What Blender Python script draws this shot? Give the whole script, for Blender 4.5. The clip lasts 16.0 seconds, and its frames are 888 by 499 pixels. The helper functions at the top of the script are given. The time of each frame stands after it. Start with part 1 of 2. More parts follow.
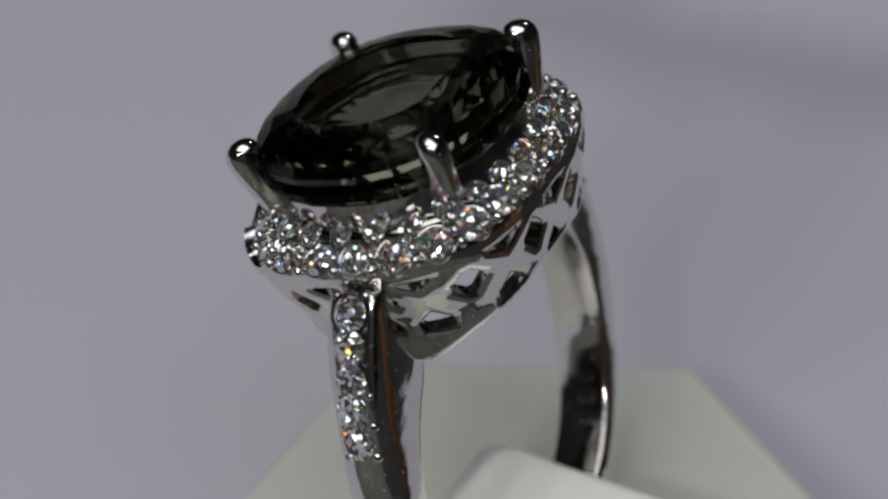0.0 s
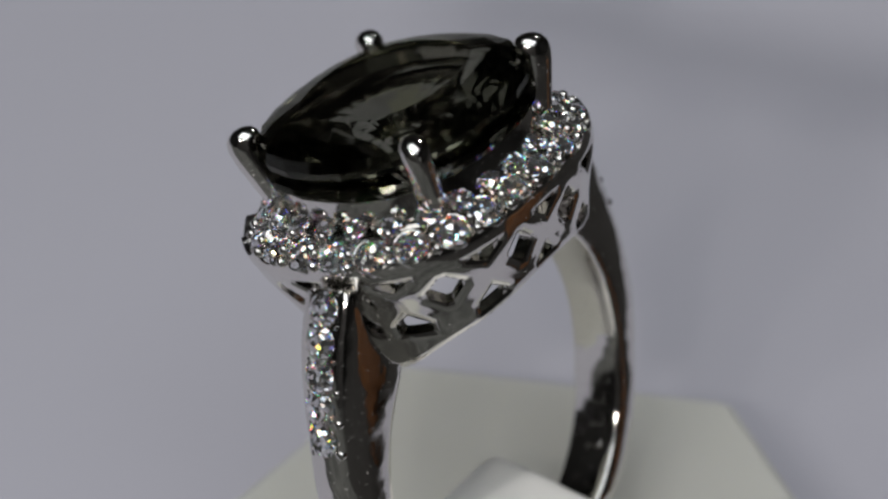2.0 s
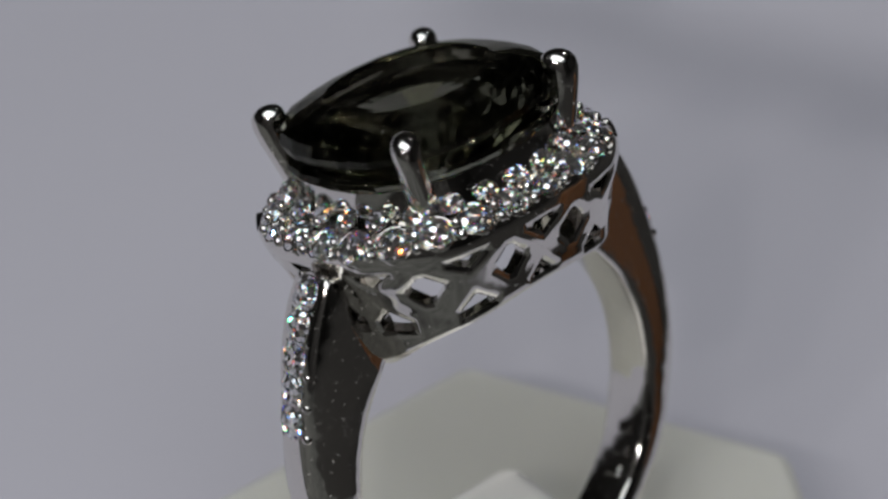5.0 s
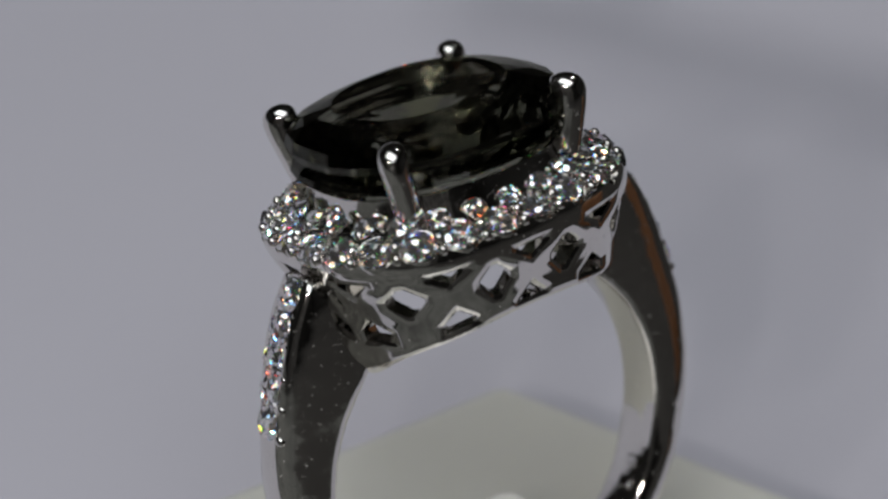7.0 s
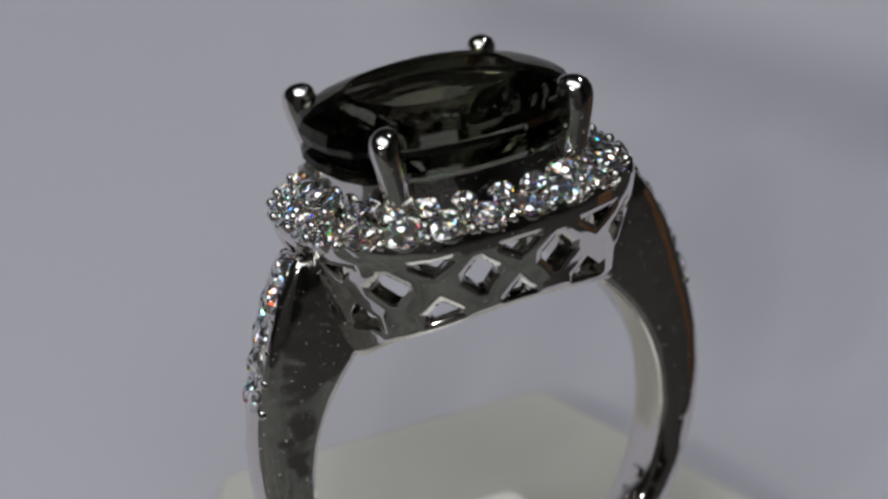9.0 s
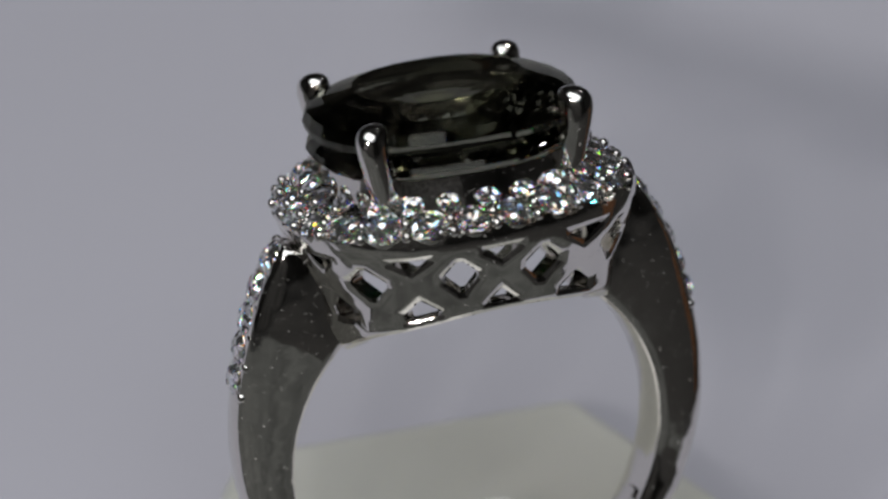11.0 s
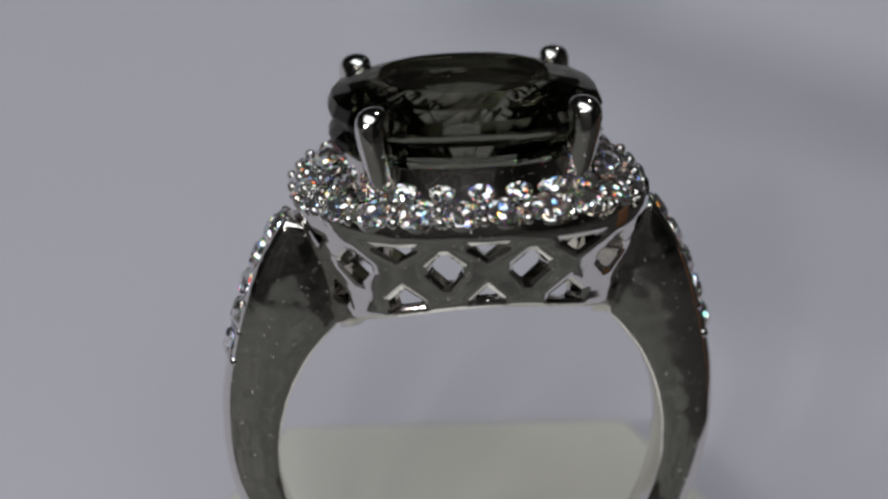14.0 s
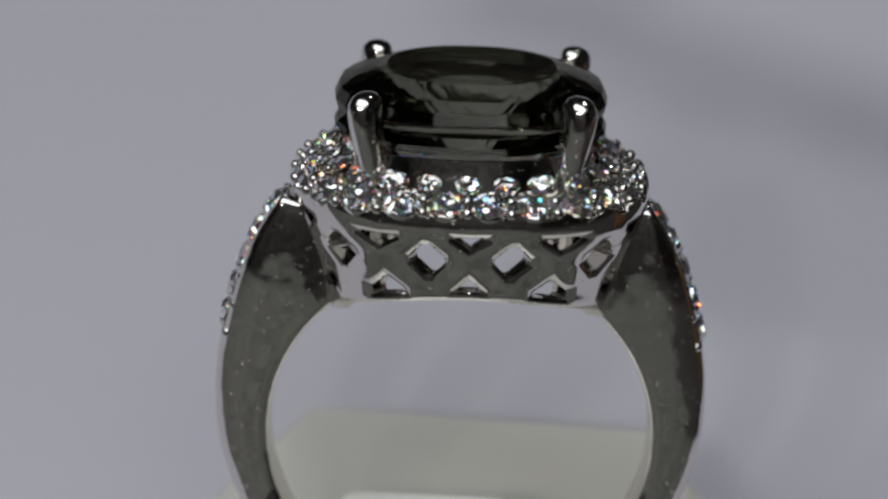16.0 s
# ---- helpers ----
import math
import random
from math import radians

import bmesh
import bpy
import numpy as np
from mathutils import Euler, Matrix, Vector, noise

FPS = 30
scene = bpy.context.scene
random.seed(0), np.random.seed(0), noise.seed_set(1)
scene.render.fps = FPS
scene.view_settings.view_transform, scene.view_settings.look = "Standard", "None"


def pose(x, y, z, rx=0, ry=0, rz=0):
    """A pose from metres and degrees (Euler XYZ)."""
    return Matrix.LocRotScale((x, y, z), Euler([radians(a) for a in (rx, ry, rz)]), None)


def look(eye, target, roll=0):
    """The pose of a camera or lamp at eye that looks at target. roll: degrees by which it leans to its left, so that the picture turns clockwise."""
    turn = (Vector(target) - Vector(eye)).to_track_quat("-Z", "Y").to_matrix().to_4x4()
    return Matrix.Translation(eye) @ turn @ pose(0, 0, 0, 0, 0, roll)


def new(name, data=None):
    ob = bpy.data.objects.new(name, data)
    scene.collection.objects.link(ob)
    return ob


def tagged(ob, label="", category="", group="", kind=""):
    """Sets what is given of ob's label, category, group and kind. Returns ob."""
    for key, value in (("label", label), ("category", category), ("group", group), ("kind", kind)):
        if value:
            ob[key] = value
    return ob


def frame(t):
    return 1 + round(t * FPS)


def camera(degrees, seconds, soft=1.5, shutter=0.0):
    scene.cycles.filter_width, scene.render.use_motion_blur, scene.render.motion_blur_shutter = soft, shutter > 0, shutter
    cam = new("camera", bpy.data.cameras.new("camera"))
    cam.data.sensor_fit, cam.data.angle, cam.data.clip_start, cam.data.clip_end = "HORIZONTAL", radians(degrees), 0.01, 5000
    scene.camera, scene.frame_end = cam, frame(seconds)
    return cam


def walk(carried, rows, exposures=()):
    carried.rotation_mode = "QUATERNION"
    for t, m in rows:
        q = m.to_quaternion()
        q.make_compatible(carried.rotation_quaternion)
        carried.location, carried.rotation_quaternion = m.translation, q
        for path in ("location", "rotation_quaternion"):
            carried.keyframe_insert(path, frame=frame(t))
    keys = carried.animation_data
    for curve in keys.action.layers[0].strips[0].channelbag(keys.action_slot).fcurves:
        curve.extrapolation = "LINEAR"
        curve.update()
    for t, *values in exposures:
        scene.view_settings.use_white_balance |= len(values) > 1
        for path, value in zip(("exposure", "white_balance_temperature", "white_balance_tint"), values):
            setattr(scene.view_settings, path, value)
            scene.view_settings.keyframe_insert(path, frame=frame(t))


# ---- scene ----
MM = 0.001
cam = camera(18.0, 16.0, soft=2.55)
HOLD = pose(-0.00150, -0.09820, 0.11500, 49.687, -1.262, 1.070)
walk(cam, [(0.0, HOLD), (16.0, HOLD)], exposures=[(0.0, -0.10), (1.0, -0.05), (3.0, 0.0), (9.0, 0.0), (12.5, 0.04), (16.0, 0.05)])
cam.data.dof.use_dof, cam.data.dof.focus_distance, cam.data.dof.aperture_fstop = True, 0.131, 44.0

# ---- light: a dim room, a desk lamp low at the front, a broad lamp overhead, an added side light ----
world = bpy.data.worlds.new("world")
scene.world = world
world.use_nodes = True
world.node_tree.nodes["Background"].inputs["Color"].default_value = (0.80, 0.88, 1.0, 1)
world.node_tree.nodes["Background"].inputs["Strength"].default_value = 0.04
scene.view_settings.exposure = 0.0


def area_lamp(name, eye, target, width, height, watts, colour):
    data = bpy.data.lights.new(name, "AREA")
    data.shape, data.size, data.size_y, data.energy, data.color = "RECTANGLE", width, height, watts, colour
    ob = new(name, data)
    ob.matrix_world = look(eye, target)
    return ob


for k in range(3):
    area_lamp("desk_lamp_light", (-0.150 + 0.045 * k, -0.185 - 0.012 * k, 0.205), (0.0, 0.01, 0.02), 0.013, 0.013, 0.085, (1.0, 0.96, 0.92))
area_lamp("ceiling_lamp_light", (-0.08, -0.10, 0.60), (0.0, 0.02, 0.0), 0.76, 0.52, 2.45, (0.93, 0.965, 1.0))
# added light with no known source; it throws the arm's shadow and extra glints
area_lamp("added_side_light", (0.16, 0.26, 0.36), (0.01, 0.03, 0.0), 0.022, 0.022, 0.42, (1.0, 0.97, 0.94))


# ---- materials ----
def material(name):
    mat = bpy.data.materials.new(name)
    mat.use_nodes = True
    nodes = mat.node_tree.nodes
    return mat, nodes, mat.node_tree.links, nodes["Principled BSDF"]


def noise_node(nodes, links, scale, detail=4.0, rough=0.6):
    coord = nodes.new("ShaderNodeTexCoord")
    tex = nodes.new("ShaderNodeTexNoise")
    tex.inputs["Scale"].default_value = scale
    tex.inputs["Detail"].default_value = detail
    tex.inputs["Roughness"].default_value = rough
    links.new(coord.outputs["Object"], tex.inputs["Vector"])
    return tex


def ramp_node(nodes, links, source, low, high, at=(0.3, 0.7)):
    ramp = nodes.new("ShaderNodeValToRGB")
    ramp.color_ramp.elements[0].position, ramp.color_ramp.elements[1].position = at
    ramp.color_ramp.elements[0].color, ramp.color_ramp.elements[1].color = (*low, 1), (*high, 1)
    links.new(source, ramp.inputs["Fac"])
    return ramp


def bump_node(nodes, links, source, strength, distance):
    bump = nodes.new("ShaderNodeBump")
    bump.inputs["Strength"].default_value, bump.inputs["Distance"].default_value = strength, distance
    links.new(source, bump.inputs["Height"])
    return bump


def metal(name, colour, rough, haze):
    mat, nodes, links, bsdf = material(name)
    worn = noise_node(nodes, links, 260, 5.0)
    fine = noise_node(nodes, links, 2600, 2.0)
    tint = ramp_node(nodes, links, worn.outputs["Fac"], [c * 0.93 for c in colour], colour)
    gloss = ramp_node(nodes, links, worn.outputs["Fac"], (rough,) * 3, (haze,) * 3, (0.42, 0.72))
    links.new(tint.outputs["Color"], bsdf.inputs["Base Color"])
    dust = noise_node(nodes, links, 3900, 3.0, 0.7)
    specks = ramp_node(nodes, links, dust.outputs["Fac"], (0, 0, 0), (0.34,) * 3, (0.60, 0.74))
    both = nodes.new("ShaderNodeMath")
    both.operation = "MAXIMUM"
    links.new(gloss.outputs["Color"], both.inputs[0])
    links.new(specks.outputs["Color"], both.inputs[1])
    links.new(both.outputs["Value"], bsdf.inputs["Roughness"])
    dull = ramp_node(nodes, links, dust.outputs["Fac"], (1, 1, 1), (0.40,) * 3, (0.64, 0.73))
    links.new(dull.outputs["Color"], bsdf.inputs["Metallic"])
    wave = bump_node(nodes, links, noise_node(nodes, links, 320, 2.0, 0.5).outputs["Fac"], 0.55, 0.00019)
    grain = bump_node(nodes, links, fine.outputs["Fac"], 0.06, 0.00004)
    links.new(wave.outputs["Normal"], grain.inputs["Normal"])
    links.new(grain.outputs["Normal"], bsdf.inputs["Normal"])
    return mat


def gem(name, colours, iors, sparkle=0.0, cell=3600.0):
    """Clear cut stone; three slightly different indices split white light into its colours. sparkle: the share of
    imitated glints, from cells with randomly tilted normals.
    """
    mat, nodes, links, bsdf = material(name)
    nodes.remove(bsdf)

    def added(shaders):
        last = shaders[0]
        for other in shaders[1:]:
            add = nodes.new("ShaderNodeAddShader")
            links.new(last, add.inputs[0])
            links.new(other, add.inputs[1])
            last = add.outputs["Shader"]
        return last

    clear = []
    for colour, ior in zip(colours, iors):
        glass = nodes.new("ShaderNodeBsdfGlass")
        glass.inputs["Color"].default_value, glass.inputs["IOR"].default_value = (*colour, 1), ior
        glass.inputs["Roughness"].default_value = 0.0
        clear.append(glass.outputs["BSDF"])
    last = added(clear)
    if sparkle:
        coord, where = nodes.new("ShaderNodeTexCoord"), nodes.new("ShaderNodeNewGeometry")
        info = nodes.new("ShaderNodeObjectInfo")
        shift = nodes.new("ShaderNodeVectorMath")
        shift.operation = "ADD"
        links.new(coord.outputs["Object"], shift.inputs[0])
        links.new(info.outputs["Random"], shift.inputs[1])
        cells = nodes.new("ShaderNodeTexVoronoi")
        cells.inputs["Scale"].default_value = cell
        links.new(shift.outputs["Vector"], cells.inputs["Vector"])
        facets = []
        for n, colour in enumerate(((1, 0, 0), (0, 1, 0), (0, 0, 1))):
            spread = nodes.new("ShaderNodeVectorMath")
            spread.operation = "MULTIPLY_ADD"
            spread.inputs[1].default_value = [1.9 + 0.07 * (n - 1)] * 3
            spread.inputs[2].default_value = [-0.95 - 0.035 * (n - 1)] * 3
            links.new(cells.outputs["Color"], spread.inputs[0])
            tilt = nodes.new("ShaderNodeVectorMath")
            tilt.operation = "ADD"
            links.new(where.outputs["Normal"], tilt.inputs[0])
            links.new(spread.outputs["Vector"], tilt.inputs[1])
            unit = nodes.new("ShaderNodeVectorMath")
            unit.operation = "NORMALIZE"
            links.new(tilt.outputs["Vector"], unit.inputs[0])
            shine = nodes.new("ShaderNodeBsdfAnisotropic")
            shine.inputs["Color"].default_value, shine.inputs["Roughness"].default_value = (*colour, 1), 0.125
            links.new(unit.outputs["Vector"], shine.inputs["Normal"])
            facets.append(shine.outputs["BSDF"])
        # a little diffuse white mixed in to brighten the stones
        pale_lift = nodes.new("ShaderNodeBsdfDiffuse")
        pale_lift.inputs["Color"].default_value = (0.88, 0.86, 0.85, 1)
        haze = nodes.new("ShaderNodeMixShader")
        haze.inputs[0].default_value = 0.045
        links.new(added(facets), haze.inputs[1])
        links.new(pale_lift.outputs["BSDF"], haze.inputs[2])
        mix = nodes.new("ShaderNodeMixShader")
        mix.inputs[0].default_value = sparkle
        links.new(last, mix.inputs[1])
        links.new(haze.outputs["Shader"], mix.inputs[2])
        last = mix.outputs["Shader"]
    links.new(last, nodes["Material Output"].inputs["Surface"])
    return mat


def plain(name, low, high, scale, rough, bump=0.0, distance=0.0001, subsurface=0.0):
    mat, nodes, links, bsdf = material(name)
    tex = noise_node(nodes, links, scale, 5.0)
    links.new(ramp_node(nodes, links, tex.outputs["Fac"], low, high).outputs["Color"], bsdf.inputs["Base Color"])
    bsdf.inputs["Roughness"].default_value = rough
    if subsurface:
        bsdf.inputs["Subsurface Weight"].default_value = subsurface
        bsdf.inputs["Subsurface Radius"].default_value = (1.0, 1.0, 0.9)
        bsdf.inputs["Subsurface Scale"].default_value = 0.004
    if bump:
        fine = noise_node(nodes, links, scale * 12, 3.0)
        links.new(bump_node(nodes, links, fine.outputs["Fac"], bump, distance).outputs["Normal"], bsdf.inputs["Normal"])
    return mat


SILVER = metal("polished_white_metal", (0.76, 0.735, 0.70), 0.05, 0.17)
DIAMOND = gem("white_brilliant", ((1, 0, 0), (0, 1, 0), (0, 0, 1)), (2.36, 2.42, 2.50), 0.94, 4200.0)
SMOKY = gem("smoky_quartz", ((0.47, 0.47, 0.42),), (1.545,))
FROSTED = plain("frosted_plastic", (0.53, 0.535, 0.50), (0.57, 0.575, 0.54), 60, 0.45, 0.05, 0.0001, 0.5)
WHITE_PLASTIC = plain("white_plastic", (0.93, 0.925, 0.90), (0.95, 0.945, 0.925), 80, 0.3, 0.04, 0.0001)
PAPER = plain("lilac_white_paper", (0.437, 0.435, 0.494), (0.462, 0.460, 0.519), 14, 0.85, 0.12, 0.0001)
DARK_GREY = plain("dark_grey", (0.014, 0.013, 0.012), (0.024, 0.022, 0.020), 3, 0.8, 0.1, 0.002)
PANEL_GREY = plain("panel_warm_grey", (0.035, 0.032, 0.030), (0.20, 0.19, 0.18), 22, 0.8, 0.1, 0.002)
# mottled so that its reflection breaks up the band and gallery
REFLECTED_GREY = plain("reflected_grey_green", (0.022, 0.023, 0.022), (0.135, 0.14, 0.133), 75, 0.8, 0.2, 0.0002)
BLOCK_BROWN = plain("block_brown", (0.16, 0.068, 0.025), (0.24, 0.105, 0.04), 90, 0.5, 0.1, 0.002)
TOP_GREY = plain("top_grey", (0.10, 0.10, 0.105), (0.13, 0.13, 0.135), 3, 0.9, 0.1, 0.002)


# ---- building helpers ----
def part(name, bm, mat, parent, label="", smooth=True, sharp=35.0, scale=MM):
    """One mesh under a thing or a part, drawn in millimetres."""
    bm.normal_update()
    mesh = bpy.data.meshes.new(name)
    bm.to_mesh(mesh)
    bm.free()
    return part_from(name, mesh, mat, parent, label, smooth, sharp, scale)


def part_from(name, mesh, mat, parent, label="", smooth=True, sharp=35.0, scale=MM):
    if scale != 1.0:
        mesh.transform(Matrix.Diagonal((scale, scale, scale, 1)))
    mesh.polygons.foreach_set("use_smooth", [smooth] * len(mesh.polygons))
    if smooth:
        mesh.set_sharp_from_angle(angle=radians(sharp))
    mesh.materials.append(mat)
    ob = new(name, mesh)
    ob.parent = parent
    if label:
        tagged(ob, label)
    return ob


def mesh_of(name, verts, faces):
    mesh = bpy.data.meshes.new(name)
    mesh.from_pydata([tuple(v) for v in verts], [], faces)
    bm = bmesh.new()
    bm.from_mesh(mesh)
    bmesh.ops.recalc_face_normals(bm, faces=bm.faces)
    bm.to_mesh(mesh)
    bm.free()
    return mesh


def cushion(angle, a, b, n):
    """A point of a cushion-shaped outline; the angle counts from the front (-y) towards +x."""
    s, c = math.sin(angle), math.cos(angle)
    r = (abs(s / a) ** n + abs(c / b) ** n) ** (-1 / n)
    return r * s, -r * c


def cushion_steps(a, b, n, count, phase=0.5):
    """Points evenly spread along a cushion outline, with their outward angles."""
    fine = [cushion(2 * math.pi * k / 2000, a, b, n) for k in range(2001)]
    run = [0.0]
    for p, q in zip(fine, fine[1:]):
        run.append(run[-1] + math.dist(p, q))
    out = []
    for k in range(count):
        at = (k + phase) / count * run[-1]
        i = max(j for j in range(2000) if run[j] <= at)
        p, q = fine[i], fine[(i + 1) % 2000]
        out.append((p[0], p[1], math.atan2(-(q[0] - p[0]), q[1] - p[1])))
    return out


def loops_mesh(name, loops, closed=True, caps=True):
    """Skin a row of loops with equal counts; closed joins the last loop to the first."""
    n = len(loops[0])
    verts = [v for loop in loops for v in loop]
    faces = []
    for k in range(len(loops) if closed else len(loops) - 1):
        m = (k + 1) % len(loops)
        for i in range(n):
            j = (i + 1) % n
            faces.append((k * n + i, k * n + j, m * n + j, m * n + i))
    if not closed and caps:
        faces.append(tuple(range(n)))
        faces.append(tuple(range((len(loops) - 1) * n, len(loops) * n)))
    return mesh_of(name, verts, faces)


def turned_band(name, profile, outline, steps=144):
    """A band round the ring's head: profile rows are (offset outwards, height)."""
    loops = []
    for k in range(steps):
        angle = 2 * math.pi * k / steps
        loops.append([(*outline(angle, off), z) for off, z in profile])
    return loops_mesh(name, loops)


def brilliant_mesh(name, girdle, table, crown, depth, count=8, a=1.0, b=1.0, power=2.0, edge=0.06):
    """A brilliant-cut stone with its girdle at height 0."""
    def at(angle, r):
        x, y = cushion(angle, a * r, b * r, power)
        return x, y
    step = 2 * math.pi / count
    rows = [
        [(*at(k * step, table), crown) for k in range(count)],
        [(*at((k + 0.5) * step, (table + girdle) * 0.52), crown * 0.50) for k in range(count)],
        [(*at(k * step / 2, girdle), edge) for k in range(2 * count)],
        [(*at(k * step / 2, girdle), -edge) for k in range(2 * count)],
        [(*at((k + 0.5) * step, girdle * 0.42), -depth * 0.60) for k in range(count)],
        [(0, 0, -depth)],
    ]
    bases, verts = [], []
    for row in rows:
        bases.append(len(verts))
        verts += row
    t, s, g, h, m, c = bases
    faces = [tuple(t + k for k in range(count))]
    for k in range(count):
        n = (k + 1) % count
        g0, g1, g2 = 2 * k, 2 * k + 1, (2 * k + 2) % (2 * count)
        faces += [
            (t + k, s + k, t + n),
            (t + k, g + g0, s + k),
            (t + n, s + k, g + g2),
            (s + k, g + g0, g + g1), (s + k, g + g1, g + g2),
            (g + g0, h + g0, h + g1, g + g1), (g + g1, h + g1, h + g2, g + g2),
            (h + g0, m + k, h + g1), (h + g1, m + k, h + g2),
            (h + g2, m + k, m + n), (m + k, c, m + n),
        ]
    return mesh_of(name, verts, faces)


def ball_mesh(name, radius, rings=7, steps=12, stretch=1.0):
    bm = bmesh.new()
    bmesh.ops.create_uvsphere(bm, u_segments=steps, v_segments=rings, radius=radius)
    bmesh.ops.scale(bm, vec=(1, 1, stretch), verts=bm.verts)
    mesh = bpy.data.meshes.new(name)
    bm.to_mesh(mesh)
    bm.free()
    return mesh


def ready(mesh, mat, smooth=True, sharp=35.0):
    """A mesh in millimetres that several parts share."""
    mesh.transform(Matrix.Diagonal((MM, MM, MM, 1)))
    mesh.polygons.foreach_set("use_smooth", [smooth] * len(mesh.polygons))
    if smooth:
        mesh.set_sharp_from_angle(angle=radians(sharp))
    mesh.materials.append(mat)
    return mesh


def placed(name, mesh, parent, x, y, z, axis, spin=0.0):
    """A shared mesh under parent, its own z turned to the given axis, in millimetres."""
    ob = new(name, mesh)
    ob.parent = parent
    turn = Vector(axis).to_track_quat("Z", "Y").to_matrix().to_4x4()
    ob.matrix_basis = Matrix.Translation((x * MM, y * MM, z * MM)) @ turn @ Matrix.Rotation(spin, 4, "Z")
    return ob


# ---- the place: table and paper, boxed in by unseen panels for the reflections ----
def slab(name, x0, x1, y0, y1, z0, z1, mat, label, bevel=0.0):
    bm = bmesh.new()
    bmesh.ops.create_cube(bm, size=1.0)
    for v in bm.verts:
        v.co = ((x0 + x1) / 2 + v.co.x * (x1 - x0), (y0 + y1) / 2 + v.co.y * (y1 - y0), (z0 + z1) / 2 + v.co.z * (z1 - z0))
    if bevel:
        bmesh.ops.bevel(bm, geom=bm.edges[:], offset=bevel, segments=3, affect="EDGES")
    ob = part(name, bm, mat, None, scale=1.0)
    return tagged(ob, label, kind="structure")


slab("table_top", -0.64, 0.64, -0.60, 0.68, -0.03, -0.0004, DARK_GREY, "dark table top")
slab("paper_sheet", -0.22, 0.047, -0.019, 0.20, -0.0004, 0.0, PAPER, "pale lilac-white matte paper sheet on the table")
# unseen sheet, added to put mottled grey into the metal's reflections
slab("reflected_sheet", -0.22, 0.05, -0.26, -0.0205, -0.0004, 0.0006, REFLECTED_GREY, "dark mottled grey-green sheet out of view, added for the metal to mirror")
# unseen panels close round the table, toned for what the metal mirrors
slab("panel_north", -0.64, 0.64, 0.68, 0.72, -0.03, 0.64, DARK_GREY, "dark grey panel out of view, added for the metal to mirror")
slab("panel_south", -0.64, 0.24, -0.64, -0.60, -0.03, 0.64, PANEL_GREY, "blotchy warm grey panel out of view, added for the metal to mirror")
slab("panel_south_2", 0.24, 0.64, -0.64, -0.60, -0.03, 0.64, DARK_GREY, "dark grey panel out of view, added for the metal to mirror")
slab("panel_east", 0.64, 0.68, -0.64, 0.72, -0.03, 0.64, DARK_GREY, "dark grey panel out of view, added for the metal to mirror")
slab("panel_west", -0.68, -0.64, -0.64, 0.72, -0.03, 0.64, DARK_GREY, "dark grey panel out of view, added for the metal to mirror")
slab("panel_top", -0.68, 0.68, -0.64, 0.72, 0.64, 0.66, TOP_GREY, "grey panel out of view, closes the box above")


def mirrored_block():
    """A small unseen block beside the stand, added so that the polished metal mirrors brown."""
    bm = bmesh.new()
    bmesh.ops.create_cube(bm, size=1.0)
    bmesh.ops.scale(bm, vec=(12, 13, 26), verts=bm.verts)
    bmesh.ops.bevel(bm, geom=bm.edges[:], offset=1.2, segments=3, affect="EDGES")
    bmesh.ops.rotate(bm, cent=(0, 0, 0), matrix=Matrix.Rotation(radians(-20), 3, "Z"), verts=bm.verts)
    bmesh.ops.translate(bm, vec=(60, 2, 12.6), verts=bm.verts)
    return tagged(part("mirrored_block", bm, BLOCK_BROWN, None), "small brown block out of view, added for its reflection in the metal", "block")


mirrored_block()


def rod(a, b, radius, steps=16):
    """A round rod between two points, in millimetres."""
    bm = bmesh.new()
    a, b = Vector(a), Vector(b)
    bmesh.ops.create_cone(bm, cap_ends=True, segments=steps, radius1=radius, radius2=radius, depth=(b - a).length)
    bmesh.ops.transform(bm, matrix=Matrix.Translation((a + b) / 2) @ (b - a).to_track_quat("Z", "Y").to_matrix().to_4x4(), verts=bm.verts)
    return bm


def shadow_arm():
    """An unseen arm, added so that its faint shadow crosses the paper behind the ring."""
    arm = new("shadow_arm")
    part("base", rod((0, 0, 0), (0, 0, 3), 9, 32), DARK_GREY, arm)
    part("post", rod((0, 0, 3), (0, 0, 92), 1.2), DARK_GREY, arm)
    part("boom", rod((-6, 0, 90), (150, 0, 90), 2.3), DARK_GREY, arm)
    return tagged(arm, "thin dark arm on a post, out of view, added to cast a shadow", "lamp arm")


arm = shadow_arm()


# ---- the stand: a hexagonal foot with a slotted tongue ----
HEX = 19.3


def hex_foot():
    bm = bmesh.new()
    turn = radians(57.5)
    low = [bm.verts.new((1.02 * HEX * math.cos(turn + k * math.pi / 3), 1.02 * HEX * math.sin(turn + k * math.pi / 3), 0.0)) for k in range(6)]
    top = [bm.verts.new((HEX * math.cos(turn + k * math.pi / 3), HEX * math.sin(turn + k * math.pi / 3), 6.0)) for k in range(6)]
    bm.faces.new(low[::-1])
    bm.faces.new(top)
    for k in range(6):
        bm.faces.new((low[k], low[(k + 1) % 6], top[(k + 1) % 6], top[k]))
    bmesh.ops.bevel(bm, geom=bm.edges[:], offset=0.9, segments=4, affect="EDGES", profile=0.5)
    return bm


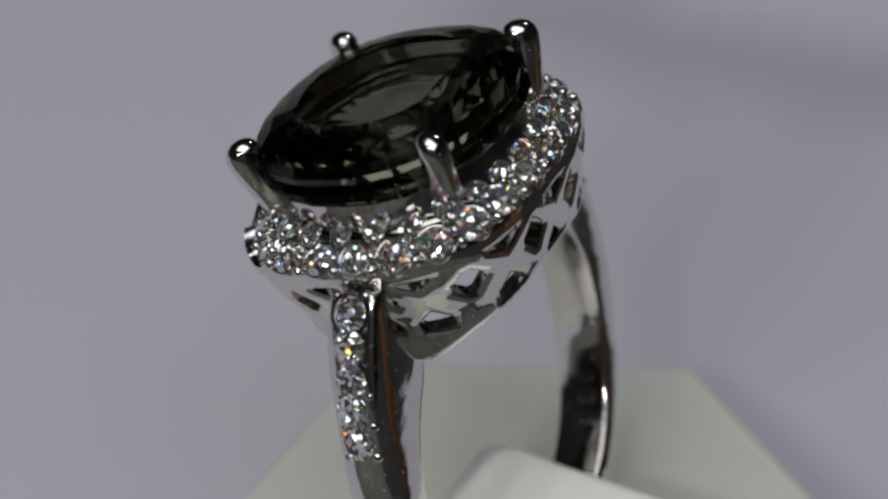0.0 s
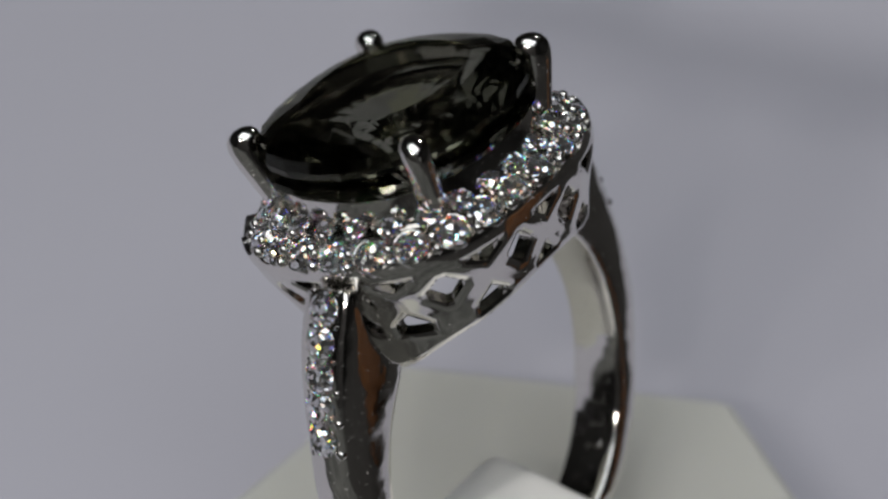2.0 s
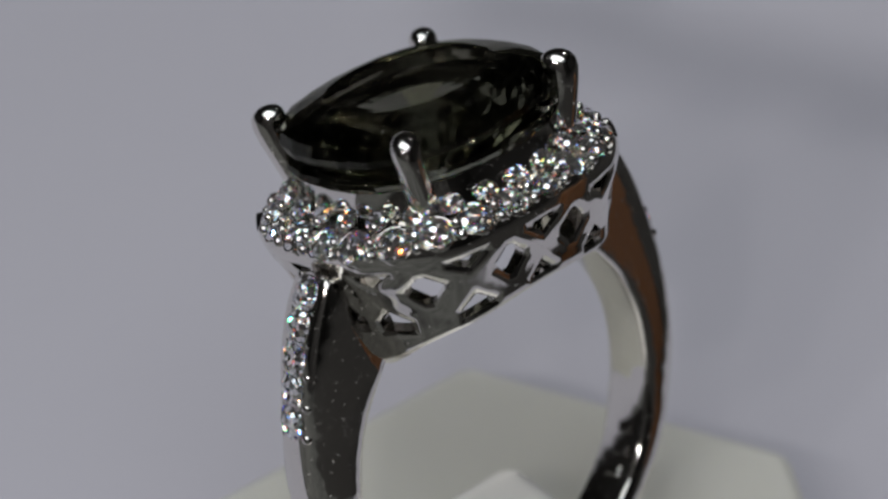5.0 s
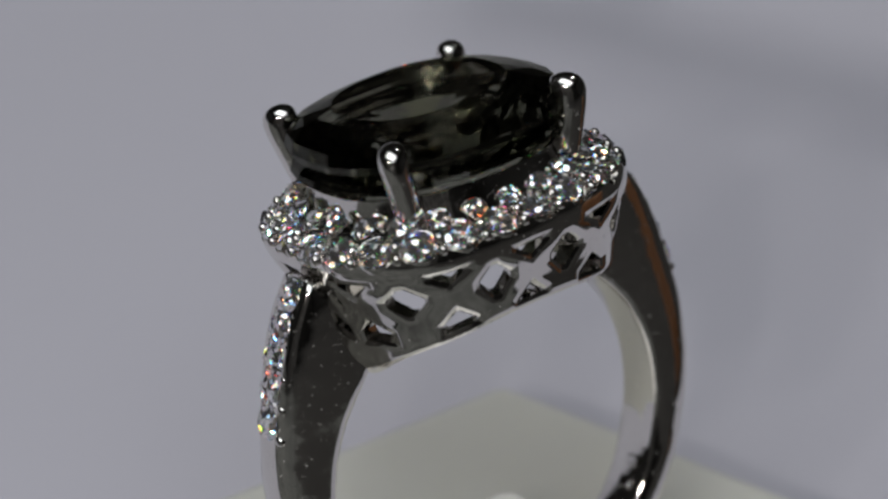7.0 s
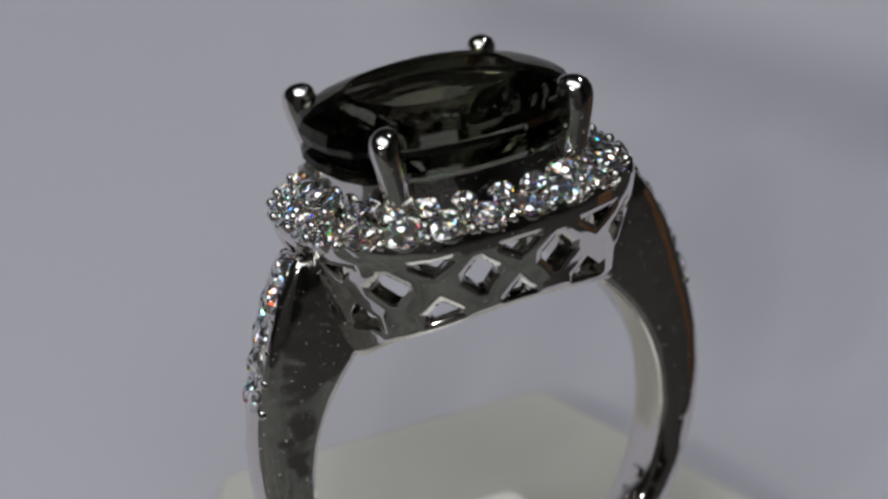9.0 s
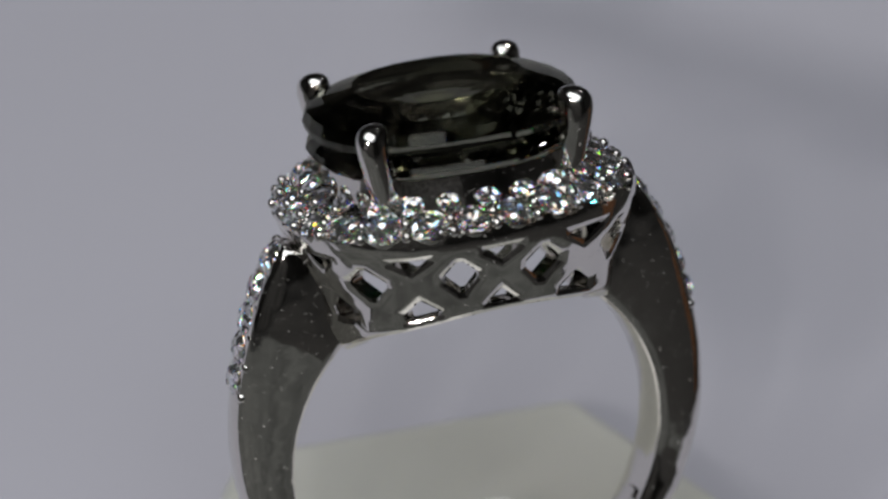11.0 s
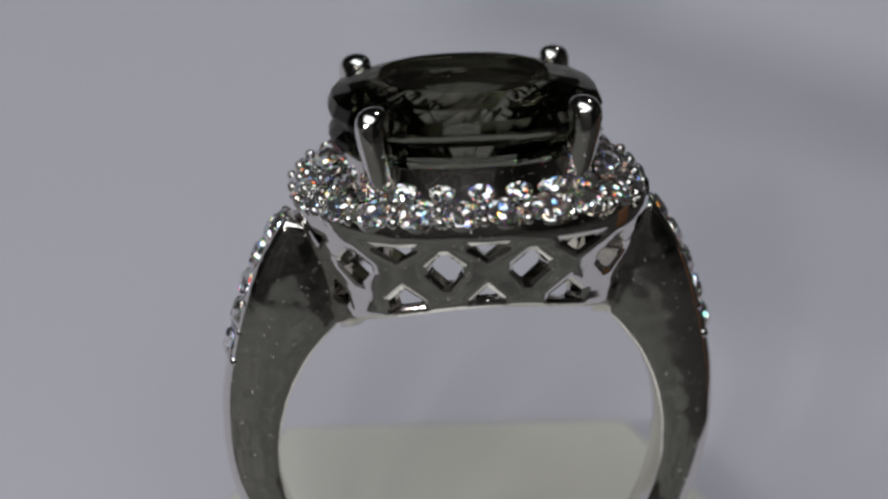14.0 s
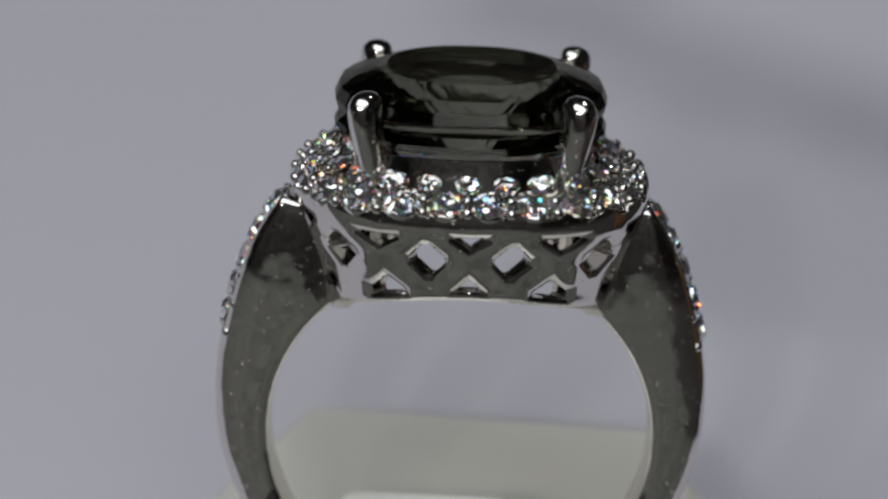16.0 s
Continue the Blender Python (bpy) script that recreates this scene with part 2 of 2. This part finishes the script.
def tongue():
    """A rounded block with a channel under its top, through which the ring's band passes."""
    x0, x1, y0, y1, top, gap0, gap1, arch = -6.7, 2.8, -12.0, 4.5, 12.3, -4.6, 1.6, 8.6
    outline = [(y0, 5.5), (gap0, 5.5), (gap0, arch), (gap1, arch), (gap1, 5.5), (y1 + 0.4, 5.5), (y1, top), (y0 + 1.5, top + 0.5)]
    bm = bmesh.new()
    a = [bm.verts.new((x0, y, z)) for y, z in outline]
    b = [bm.verts.new((x1, y, z)) for y, z in outline]
    bm.faces.new(a)
    bm.faces.new(b[::-1])
    for k in range(len(outline)):
        m = (k + 1) % len(outline)
        bm.faces.new((a[k], b[k], b[m], a[m]))
    bmesh.ops.recalc_face_normals(bm, faces=bm.faces)
    bmesh.ops.bevel(bm, geom=bm.edges[:], offset=1.3, segments=6, affect="EDGES", profile=0.5, clamp_overlap=True)
    return bm


def ring_stand():
    stand = new("ring_stand")
    part("foot", hex_foot(), FROSTED, stand, "frosted grey-white translucent hexagonal foot")
    part("tongue", tongue(), WHITE_PLASTIC, stand, "smooth white plastic tongue that holds the band")
    return tagged(stand, "frosted white plastic hexagonal ring stand on a table", "ring stand")


# ---- the ring ----
STONE_A, STONE_B, CUSH = 6.5, 6.42, 2.35
HOLE_Z, HOLE_R = -18.0, 9.4
HEAD_X = -0.00018


def prong_mesh():
    """A round claw that bends a little over the stone; its own x points away from the stone."""
    line = [(-1.05, -4.9, 0.72), (-0.88, -4.0, 0.72), (-0.45, -2.6, 0.72), (-0.05, -1.2, 0.73), (0.05, -0.5, 0.76), (0.0, -0.08, 0.76), (-0.06, 0.22, 0.64), (-0.10, 0.40, 0.42), (-0.12, 0.48, 0.15)]
    loops = []
    for x, z, r in line:
        loops.append([(x + r * 1.12 * math.cos(2 * math.pi * k / 20), r * 0.95 * math.sin(2 * math.pi * k / 20), z) for k in range(20)])
    return loops_mesh("prong", loops, closed=False)


def centre_stone_mesh():
    """A cushion stone: flat table, two rows of crown facets, a thick waist and a deep pointed underside."""
    n = 24
    rows = [(0.62, 0.64, 0), (0.84, 0.18, 1), (0.965, -0.20, 0), (1.0, -0.72, 0), (0.985, -1.12, 0), (0.91, -1.46, 0), (0.98, -1.80, 0), (1.0, -2.05, 0), (0.95, -2.42, 0), (0.46, -4.9, 1), (0.0, -6.9, 0)]
    verts, starts = [], []
    for r, z, half in rows:
        starts.append(len(verts))
        if r == 0.0:
            verts.append((0, 0, z))
            continue
        verts += [(*cushion(2 * math.pi * (k + half / 2) / n, STONE_A * r, STONE_B * r, CUSH), z) for k in range(n)]
    faces = [tuple(range(n))]
    for a, b, (ra, rb) in zip(starts, starts[1:], zip(rows, rows[1:])):
        for k in range(n):
            m, p = (k + 1) % n, (k - 1) % n
            if rb[0] == 0.0:
                faces.append((a + k, b, a + m))
            elif ra[2] == rb[2]:
                faces.append((a + k, b + k, b + m, a + m))
            elif rb[2] == 1:
                faces += [(a + k, b + k, a + m), (a + k, b + p, b + k)]
            else:
                faces += [(a + k, b + m, a + m), (a + k, b + k, b + m)]
    return mesh_of("centre_stone", verts, faces)


def eased(points, steps=60):
    """A smooth line through rising points, as two rows for np.interp."""
    xs, ys = np.array(points, float).T
    fine = np.linspace(xs[0], xs[-1], steps)
    curve = np.polyval(np.polyfit(xs, ys, 4), fine)
    return fine, curve


HALO_COUNT = 24
GALLERY_LINE = eased([(4.6, 8.42), (5.0, 8.45), (5.6, 8.40), (6.5, 8.08), (7.5, 7.66), (8.5, 7.32), (9.9, 6.95), (11.6, 6.62)])


def gallery_mesh():
    """The pierced tapering wall under the halo, cut by the finger hole."""
    nu, nz, top, bottom, thick = 624, 86, -4.55, -11.6, 1.05
    u = np.arange(nu) * 2 * np.pi / nu
    z = np.linspace(top, bottom, nz + 1)

    def radius(angle, height, inset=0.0):
        a = np.interp(-height, *GALLERY_LINE) - inset
        n = 2.7
        b = np.where(np.cos(angle) > 0, 0.875, 0.975) * (a + inset) - inset
        return (np.abs(np.sin(angle) / a) ** n + np.abs(np.cos(angle) / b) ** n) ** (-1 / n)

    def solid(angle, height):
        r = radius(angle, height)
        x, y = r * np.sin(angle), r * np.cos(angle)
        flat = np.clip((np.abs(y) - 0.8) / 4.4, 0, 1)
        flat = flat * flat * (3 - 2 * flat)
        circle = HOLE_Z + np.sqrt(np.maximum(HOLE_R ** 2 - x ** 2, 1.0))
        hole = height - (flat * (-9.12 - 0.024 * x ** 2) + (1 - flat) * circle)
        pitch = 2 * np.pi / 11
        d1 = (np.mod(angle, pitch) - pitch / 2) * 7.2
        d2 = (np.mod(angle + pitch / 2, pitch) - pitch / 2) * 7.2
        p, q = np.abs(d1), np.abs(height + 7.0)
        diamond = np.maximum((p + q - 0.98) / 1.42, np.maximum(p, q) - 0.84)
        upper = np.maximum(np.maximum(height + 5.76, (np.abs(d2) - (height + 6.44) * 1.35) / 1.68), np.abs(d2) - 0.84)
        lower = np.maximum(np.maximum((np.abs(d2) * 0.8 + height + 8.0) / 1.28, np.abs(d2) - 0.9), np.maximum(0.42 - hole, -9.25 - height))
        return np.minimum(np.minimum(hole, np.minimum(diamond, upper)), lower)

    U, Z = np.meshgrid(u, z, indexing="ij")
    for _ in range(3):
        g = solid(U, Z)
        e = 1e-3
        gu, gz = (solid(U + e / 7.2, Z) - g) / e, (solid(U, Z + e) - g) / e
        size = np.maximum(gu ** 2 + gz ** 2, 0.2)
        near = (np.abs(g) < 0.062) & (Z < top - 0.05)
        U = np.where(near, U - g * gu / size / 7.2, U)
        Z = np.where(near, Z - g * gz / size, Z)
    keep = solid(U, Z) > -0.012

    soft = 0.15 * (1 - np.clip(solid(U, Z) / 0.42, 0, 1)) ** 2

    run = np.array([0.0] + [math.dist(cushion(p, 7.76, 6.72, 2.7), cushion(q, 7.76, 6.72, 2.7)) for p, q in zip(u, np.append(u[1:], 2 * np.pi))]).cumsum()
    beat = np.sin(np.pi * HALO_COUNT * run[:-1] / run[-1]) ** 2
    Z = Z - 0.42 * beat[:, None] ** 0.7 * np.clip((Z + 5.6) / 0.9, 0, 1)

    def verts(inset):
        r = radius(U, Z, inset) + np.where(inset > 0, 0.5, -1.0) * soft
        return np.stack([r * np.sin(U), -r * np.cos(U), Z], -1).reshape(-1, 3)

    count = nu * (nz + 1)
    points = np.concatenate([verts(0.0), verts(thick)])
    faces, border = [], {}
    for i in range(nu):
        j = (i + 1) % nu
        for k in range(nz):
            ring = [(i, k), (j, k), (j, k + 1), (i, k + 1)]
            ids = [a * (nz + 1) + b for a, b in ring if keep[a, b]]
            if len(ids) < 3:
                continue
            faces.append(tuple(ids))
            faces.append(tuple(v + count for v in reversed(ids)))
            for a, b in zip(ids, ids[1:] + ids[:1]):
                if (b, a) in border:
                    del border[(b, a)]
                else:
                    border[(a, b)] = True
    faces += [(b, a, a + count, b + count) for a, b in border]
    used = sorted({v for f in faces for v in f})
    remap = {v: n for n, v in enumerate(used)}
    mesh = bpy.data.meshes.new("gallery")
    mesh.from_pydata(points[used].tolist(), [], [tuple(remap[v] for v in f) for f in faces])
    mesh.flip_normals()
    return mesh


def eased_line(u, xs, ys, reach=0.07):
    """A broken line with its corners rounded off."""
    span = [min(reach, u, 1 - u) * k / 5 for k in range(-5, 6)]
    return float(np.mean(np.interp([u + d for d in span], xs, ys)))


def shank_outer(u):
    """Outer line of the band: angle from the top and distance from the hole's centre, for u from 0 (shoulder) to 1 (foot)."""
    table = [(0.0, 35.0, 15.2), (0.10, 44.0, 14.45), (0.2, 54.0, 13.45), (0.3, 64.0, 12.83), (0.4, 76.0, 12.33), (0.5, 88.0, 11.95), (0.65, 112.0, 11.55), (0.8, 142.0, 11.25), (1.0, 180.0, 11.1)]
    us, angles, rs = zip(*table)
    return radians(eased_line(u, us, angles)), eased_line(u, us, rs)


SHANK_X = -0.26


def shank_lean(z):
    """The band stands askew under the head: how far its middle lies behind the head's, by height."""
    return min(1.15, max(-0.8, -0.8 - (z + 6.0) * 0.125))


def shank_mesh():
    """The band: rounded-square sections from one shoulder round the foot to the other."""
    half = []
    for k in range(61):
        u = k / 60
        ao, ro = shank_outer(u)
        ai = radians(eased_line(u, (0, 0.1, 0.3, 0.5, 1), (45.0, 50.0, 66.0, 88.0, 180.0)))
        w = eased_line(u, (0, 0.06, 0.3, 0.5, 0.7, 1), (1.36, 1.48, 1.45, 1.48, 1.54, 1.52))
        ri = HOLE_R + 0.15 * min(1.0, max(0.0, (math.degrees(ai) - 92) / 30))
        half.append(((ri * math.sin(ai), HOLE_Z + ri * math.cos(ai)), (ro * math.sin(ao), HOLE_Z + ro * math.cos(ao)), w))
    root = radians(35.5)
    half.insert(0, ((HOLE_R * math.sin(root), HOLE_Z + HOLE_R * math.cos(root)), (7.4, -6.0), 1.15))
    sections = [((-i[0], i[1]), (-o[0], o[1]), w) for i, o, w in half] + half[-2::-1]
    loops = []
    for (ix, iz), (ox, oz), w in sections:
        d = math.dist((ix, iz), (ox, oz))
        dx, dz = (ox - ix) / d, (oz - iz) / d
        shape = [(0.0, -w + 0.24), (0.05, -w + 0.10), (0.16, -w + 0.02), (0.5, -w - 0.01)]
        soft = min(1.0, max(0.0, (-11.5 - iz) / 3.0))
        crisp = [(d * 0.35, -w - 0.03), (d * 0.55, -w - 0.04), (d * 0.75, -w - 0.03), (d - 0.35, -w + 0.02), (d - 0.12, -w + 0.12), (d, -w + 0.34), (d + 0.06, 0.0)]
        bowed = [(d * 0.30, -w - 0.02), (d * 0.50, -w - 0.01), (d * 0.72, -w + 0.07), (d * 0.88, -w + 0.26), (d * 0.97, -w + 0.52), (d + 0.02, -w + 0.85), (d + 0.08, 0.0)]
        shape += [(a + (c - a) * soft, b + (e - b) * soft) for (a, b), (c, e) in zip(crisp, bowed)]
        shape = shape + [(s, -y) for s, y in shape[-2::-1]] + [(-0.03, 0.0)]
        loops.append([(ix + dx * s + SHANK_X, y + shank_lean(iz + dz * s), iz + dz * s) for s, y in shape])
    return loops_mesh("shank", loops, closed=False)


def gem_ring():
    ring = new("gem_ring")
    part_from("shank", shank_mesh(), SILVER, ring, "polished white metal band", sharp=50)
    gallery = part_from("gallery", gallery_mesh(), SILVER, ring, "pierced lattice wall of polished white metal", sharp=40)

    def halo_line(angle, off):
        return cushion(angle, 7.76 + off, 6.72 + off, 2.7)

    halo = part_from("halo_plate", turned_band("halo_plate", [(-1.5, -3.95), (-1.5, -4.75), (-0.2, -5.3), (0.30, -5.30), (0.42, -5.2), (0.44, -5.0), (0.30, -4.72), (-0.7, -4.10)], halo_line, 288), SILVER, ring, "scalloped white metal halo setting", sharp=50)
    halo.location.x = HEAD_X
    stone = ready(brilliant_mesh("halo_stone", 0.82, 0.46, 0.27, 0.60), DIAMOND, smooth=False)
    bead = ready(ball_mesh("bead", 0.27), SILVER)
    seat = ready(turned_band("seat", [(-0.06, -0.03), (0.03, 0.0), (0.08, -0.08), (0.06, -0.75), (-0.3, -0.75)], lambda angle, off: cushion(angle, 0.88 + off, 0.88 + off, 2.0), 24), SILVER)
    grain = ready(ball_mesh("bead", 0.27), SILVER)
    count = HALO_COUNT
    for x, y, out in cushion_steps(7.76, 6.72, 2.7, count, 0.5):
        ox, oy = math.cos(out), math.sin(out)
        placed("halo_stone", stone, halo, x, y, -4.30, (0.60 * ox, 0.60 * oy, 1.0), random.uniform(0, 0.8))
        placed("seat", seat, halo, x, y, -4.30, (0.60 * ox, 0.60 * oy, 1.0))
    for off, z in ((0.56, -4.58), (0.18, -4.12), (-0.62, -3.72)):
        for x, y, out in cushion_steps(7.76, 6.72, 2.7, count, 0.0):
            placed("bead", bead, halo, x + off * math.cos(out), y + off * math.sin(out), z, (0, 0, 1))
    small = ready(brilliant_mesh("halo_stone", 0.60, 0.34, 0.22, 0.46), DIAMOND, smooth=False)
    for x, y, out in cushion_steps(6.78, 6.28, 2.6, count, 0.0):
        placed("halo_stone", small, halo, x, y, -3.48, (0.55 * math.cos(out), 0.55 * math.sin(out), 1.0), random.uniform(0, 0.8))

    def cup_line(angle, off):
        return cushion(angle, 5.75 + off, 5.9 + off, CUSH)

    part_from("basket", turned_band("basket", [(0.06, -2.34), (-0.25, -2.39), (-0.60, -4.9), (0.42, -4.6), (0.34, -3.8), (0.24, -3.2), (0.15, -2.7), (0.14, -2.38)], cup_line), SILVER, ring, "smooth polished metal cup under the stone", sharp=40).location.x = HEAD_X

    part_from("centre_stone", centre_stone_mesh(), SMOKY, ring, "dark smoky grey faceted cushion-cut stone", smooth=False).location.x = HEAD_X
    claw = ready(prong_mesh(), SILVER)
    for x, y in ((-5.0, -5.25), (4.82, -5.0), (-4.9, 5.5), (4.9, 5.32)):
        ob = new("prong", claw)
        ob.parent = ring
        ob.matrix_basis = Matrix.Translation((x * MM, y * MM, 0)) @ Matrix.Rotation(math.atan2(y, x), 4, "Z")

    cup = ready(turned_band("seat", [(-0.14, -0.02), (0.04, 0.02), (0.06, -0.06), (-0.04, -0.5), (-0.3, -0.5)], lambda angle, off: cushion(angle, 0.84 + off, 1.0 + off, 2.0), 24), SILVER)
    pave = ready(brilliant_mesh("pave_stone", 0.88, 0.50, 0.32, 0.66), DIAMOND, smooth=False)
    shank = next(o for o in ring.children if o.name.startswith("shank"))
    for side in (-1, 1):
        for k in range(5):
            u = 0.035 + 0.062 * k
            a, r = shank_outer(u)
            a2, r2 = shank_outer(u + 0.01)
            p, q = (r * math.sin(a), HOLE_Z + r * math.cos(a)), (r2 * math.sin(a2), HOLE_Z + r2 * math.cos(a2))
            nx, nz = -(q[1] - p[1]), q[0] - p[0]
            size = math.hypot(nx, nz)
            nx, nz = nx / size, nz / size
            mid = shank_lean(p[1])
            placed("seat", cup, shank, side * (p[0] - 0.02 * nx) + SHANK_X, mid, p[1] - 0.02 * nz, (side * nx, 0, nz))
            placed("pave_stone", pave, shank, side * p[0] + SHANK_X, mid, p[1], (side * nx, 0, nz), random.uniform(0, 0.8))
            for y in (-0.8, 0.8):
                for part_way in ((-0.5, 0.5) if k == 0 else (0.5,)):
                    a3, r3 = shank_outer(max(0.0, u + 0.062 * part_way))
                    placed("bead", grain, shank, side * (r3 * math.sin(a3) - 0.22 * nx) + SHANK_X, mid + y, HOLE_Z + r3 * math.cos(a3) - 0.22 * nz, (0, 0, 1))
    # three small plain bars inside the band
    bm = bmesh.new()
    bmesh.ops.create_cube(bm, size=1.0)
    bmesh.ops.scale(bm, vec=(0.9, 0.55, 0.06), verts=bm.verts)
    bmesh.ops.bevel(bm, geom=bm.edges[:], offset=0.025, segments=1, affect="EDGES")
    bar = bpy.data.meshes.new("bar")
    bm.to_mesh(bar)
    bm.free()
    ready(bar, SILVER)
    for turn in (121.0, 128.0, 135.0):
        a = radians(turn)
        placed("inner_bar", bar, shank, (HOLE_R - 0.02) * math.sin(a) + SHANK_X, 0.85, HOLE_Z + (HOLE_R - 0.02) * math.cos(a), (-math.sin(a), 0, -math.cos(a)))
    return tagged(ring, "polished white metal ring with smoky cushion stone and diamond halo", "ring")


stand = ring_stand()
gem = gem_ring()

# ---- turning: the stand and its ring go round together; seconds, millimetres, degrees ----
RING_ROWS = [
    (0, -4.51, 7.73, 64.65),
    (0.5, -4.52, 7.87, 62.44),
    (1, -4.54, 7.87, 60.33),
    (1.5, -4.47, 7.93, 58.21),
    (2, -4.25, 7.67, 56.03),
    (2.5, -4.07, 7.89, 54.02),
    (3, -3.84, 8.04, 51.89),
    (3.5, -3.62, 7.88, 49.80),
    (4, -3.26, 8.00, 47.56),
    (6.5, -2.94, 7.33, 37.46),
    (7, -2.67, 7.03, 35.43),
    (7.5, -2.76, 6.98, 33.54),
    (8, -2.56, 7.26, 31.51),
    (8.5, -2.32, 7.56, 29.40),
    (9, -2.11, 7.82, 27.34),
    (11.5, -1.71, 7.73, 17.53),
    (12, -1.53, 7.64, 15.55),
    (12.5, -1.22, 7.83, 13.50),
    (13, -1.00, 7.93, 11.49),
    (13.5, -0.68, 8.10, 9.49),
    (14, -0.61, 8.24, 7.43),
    (14.5, -0.46, 8.39, 5.54),
    (15, -0.55, 8.51, 3.56),
    (15.5, -0.56, 8.66, 1.61),
    (16, -0.24, 8.79, -0.40),
]
RING_LEAN = (-22.97, -0.16)
FOOT = Vector((0.15, -9.18, 0.0))


def foot_place(x, y, turn):
    return (Vector((x, y, 0)) + Matrix.Rotation(radians(turn), 3, "Z") @ FOOT) * MM


def motions():
    walk(arm, [(t, pose(0.045, 0.1115, 0, 0, 0, turn)) for t, turn in ((0, -15.5), (4, -18.0), (8, -20.5), (12, -22.5), (16, -24.5))])
    walk(gem, [(t, pose(x * MM, y * MM, 35.0 * MM, *RING_LEAN, turn)) for t, x, y, turn in RING_ROWS])
    walk(stand, [(t, pose(*foot_place(x, y, turn), 0, 0, turn - 0.70)) for t, x, y, turn in RING_ROWS])


motions()
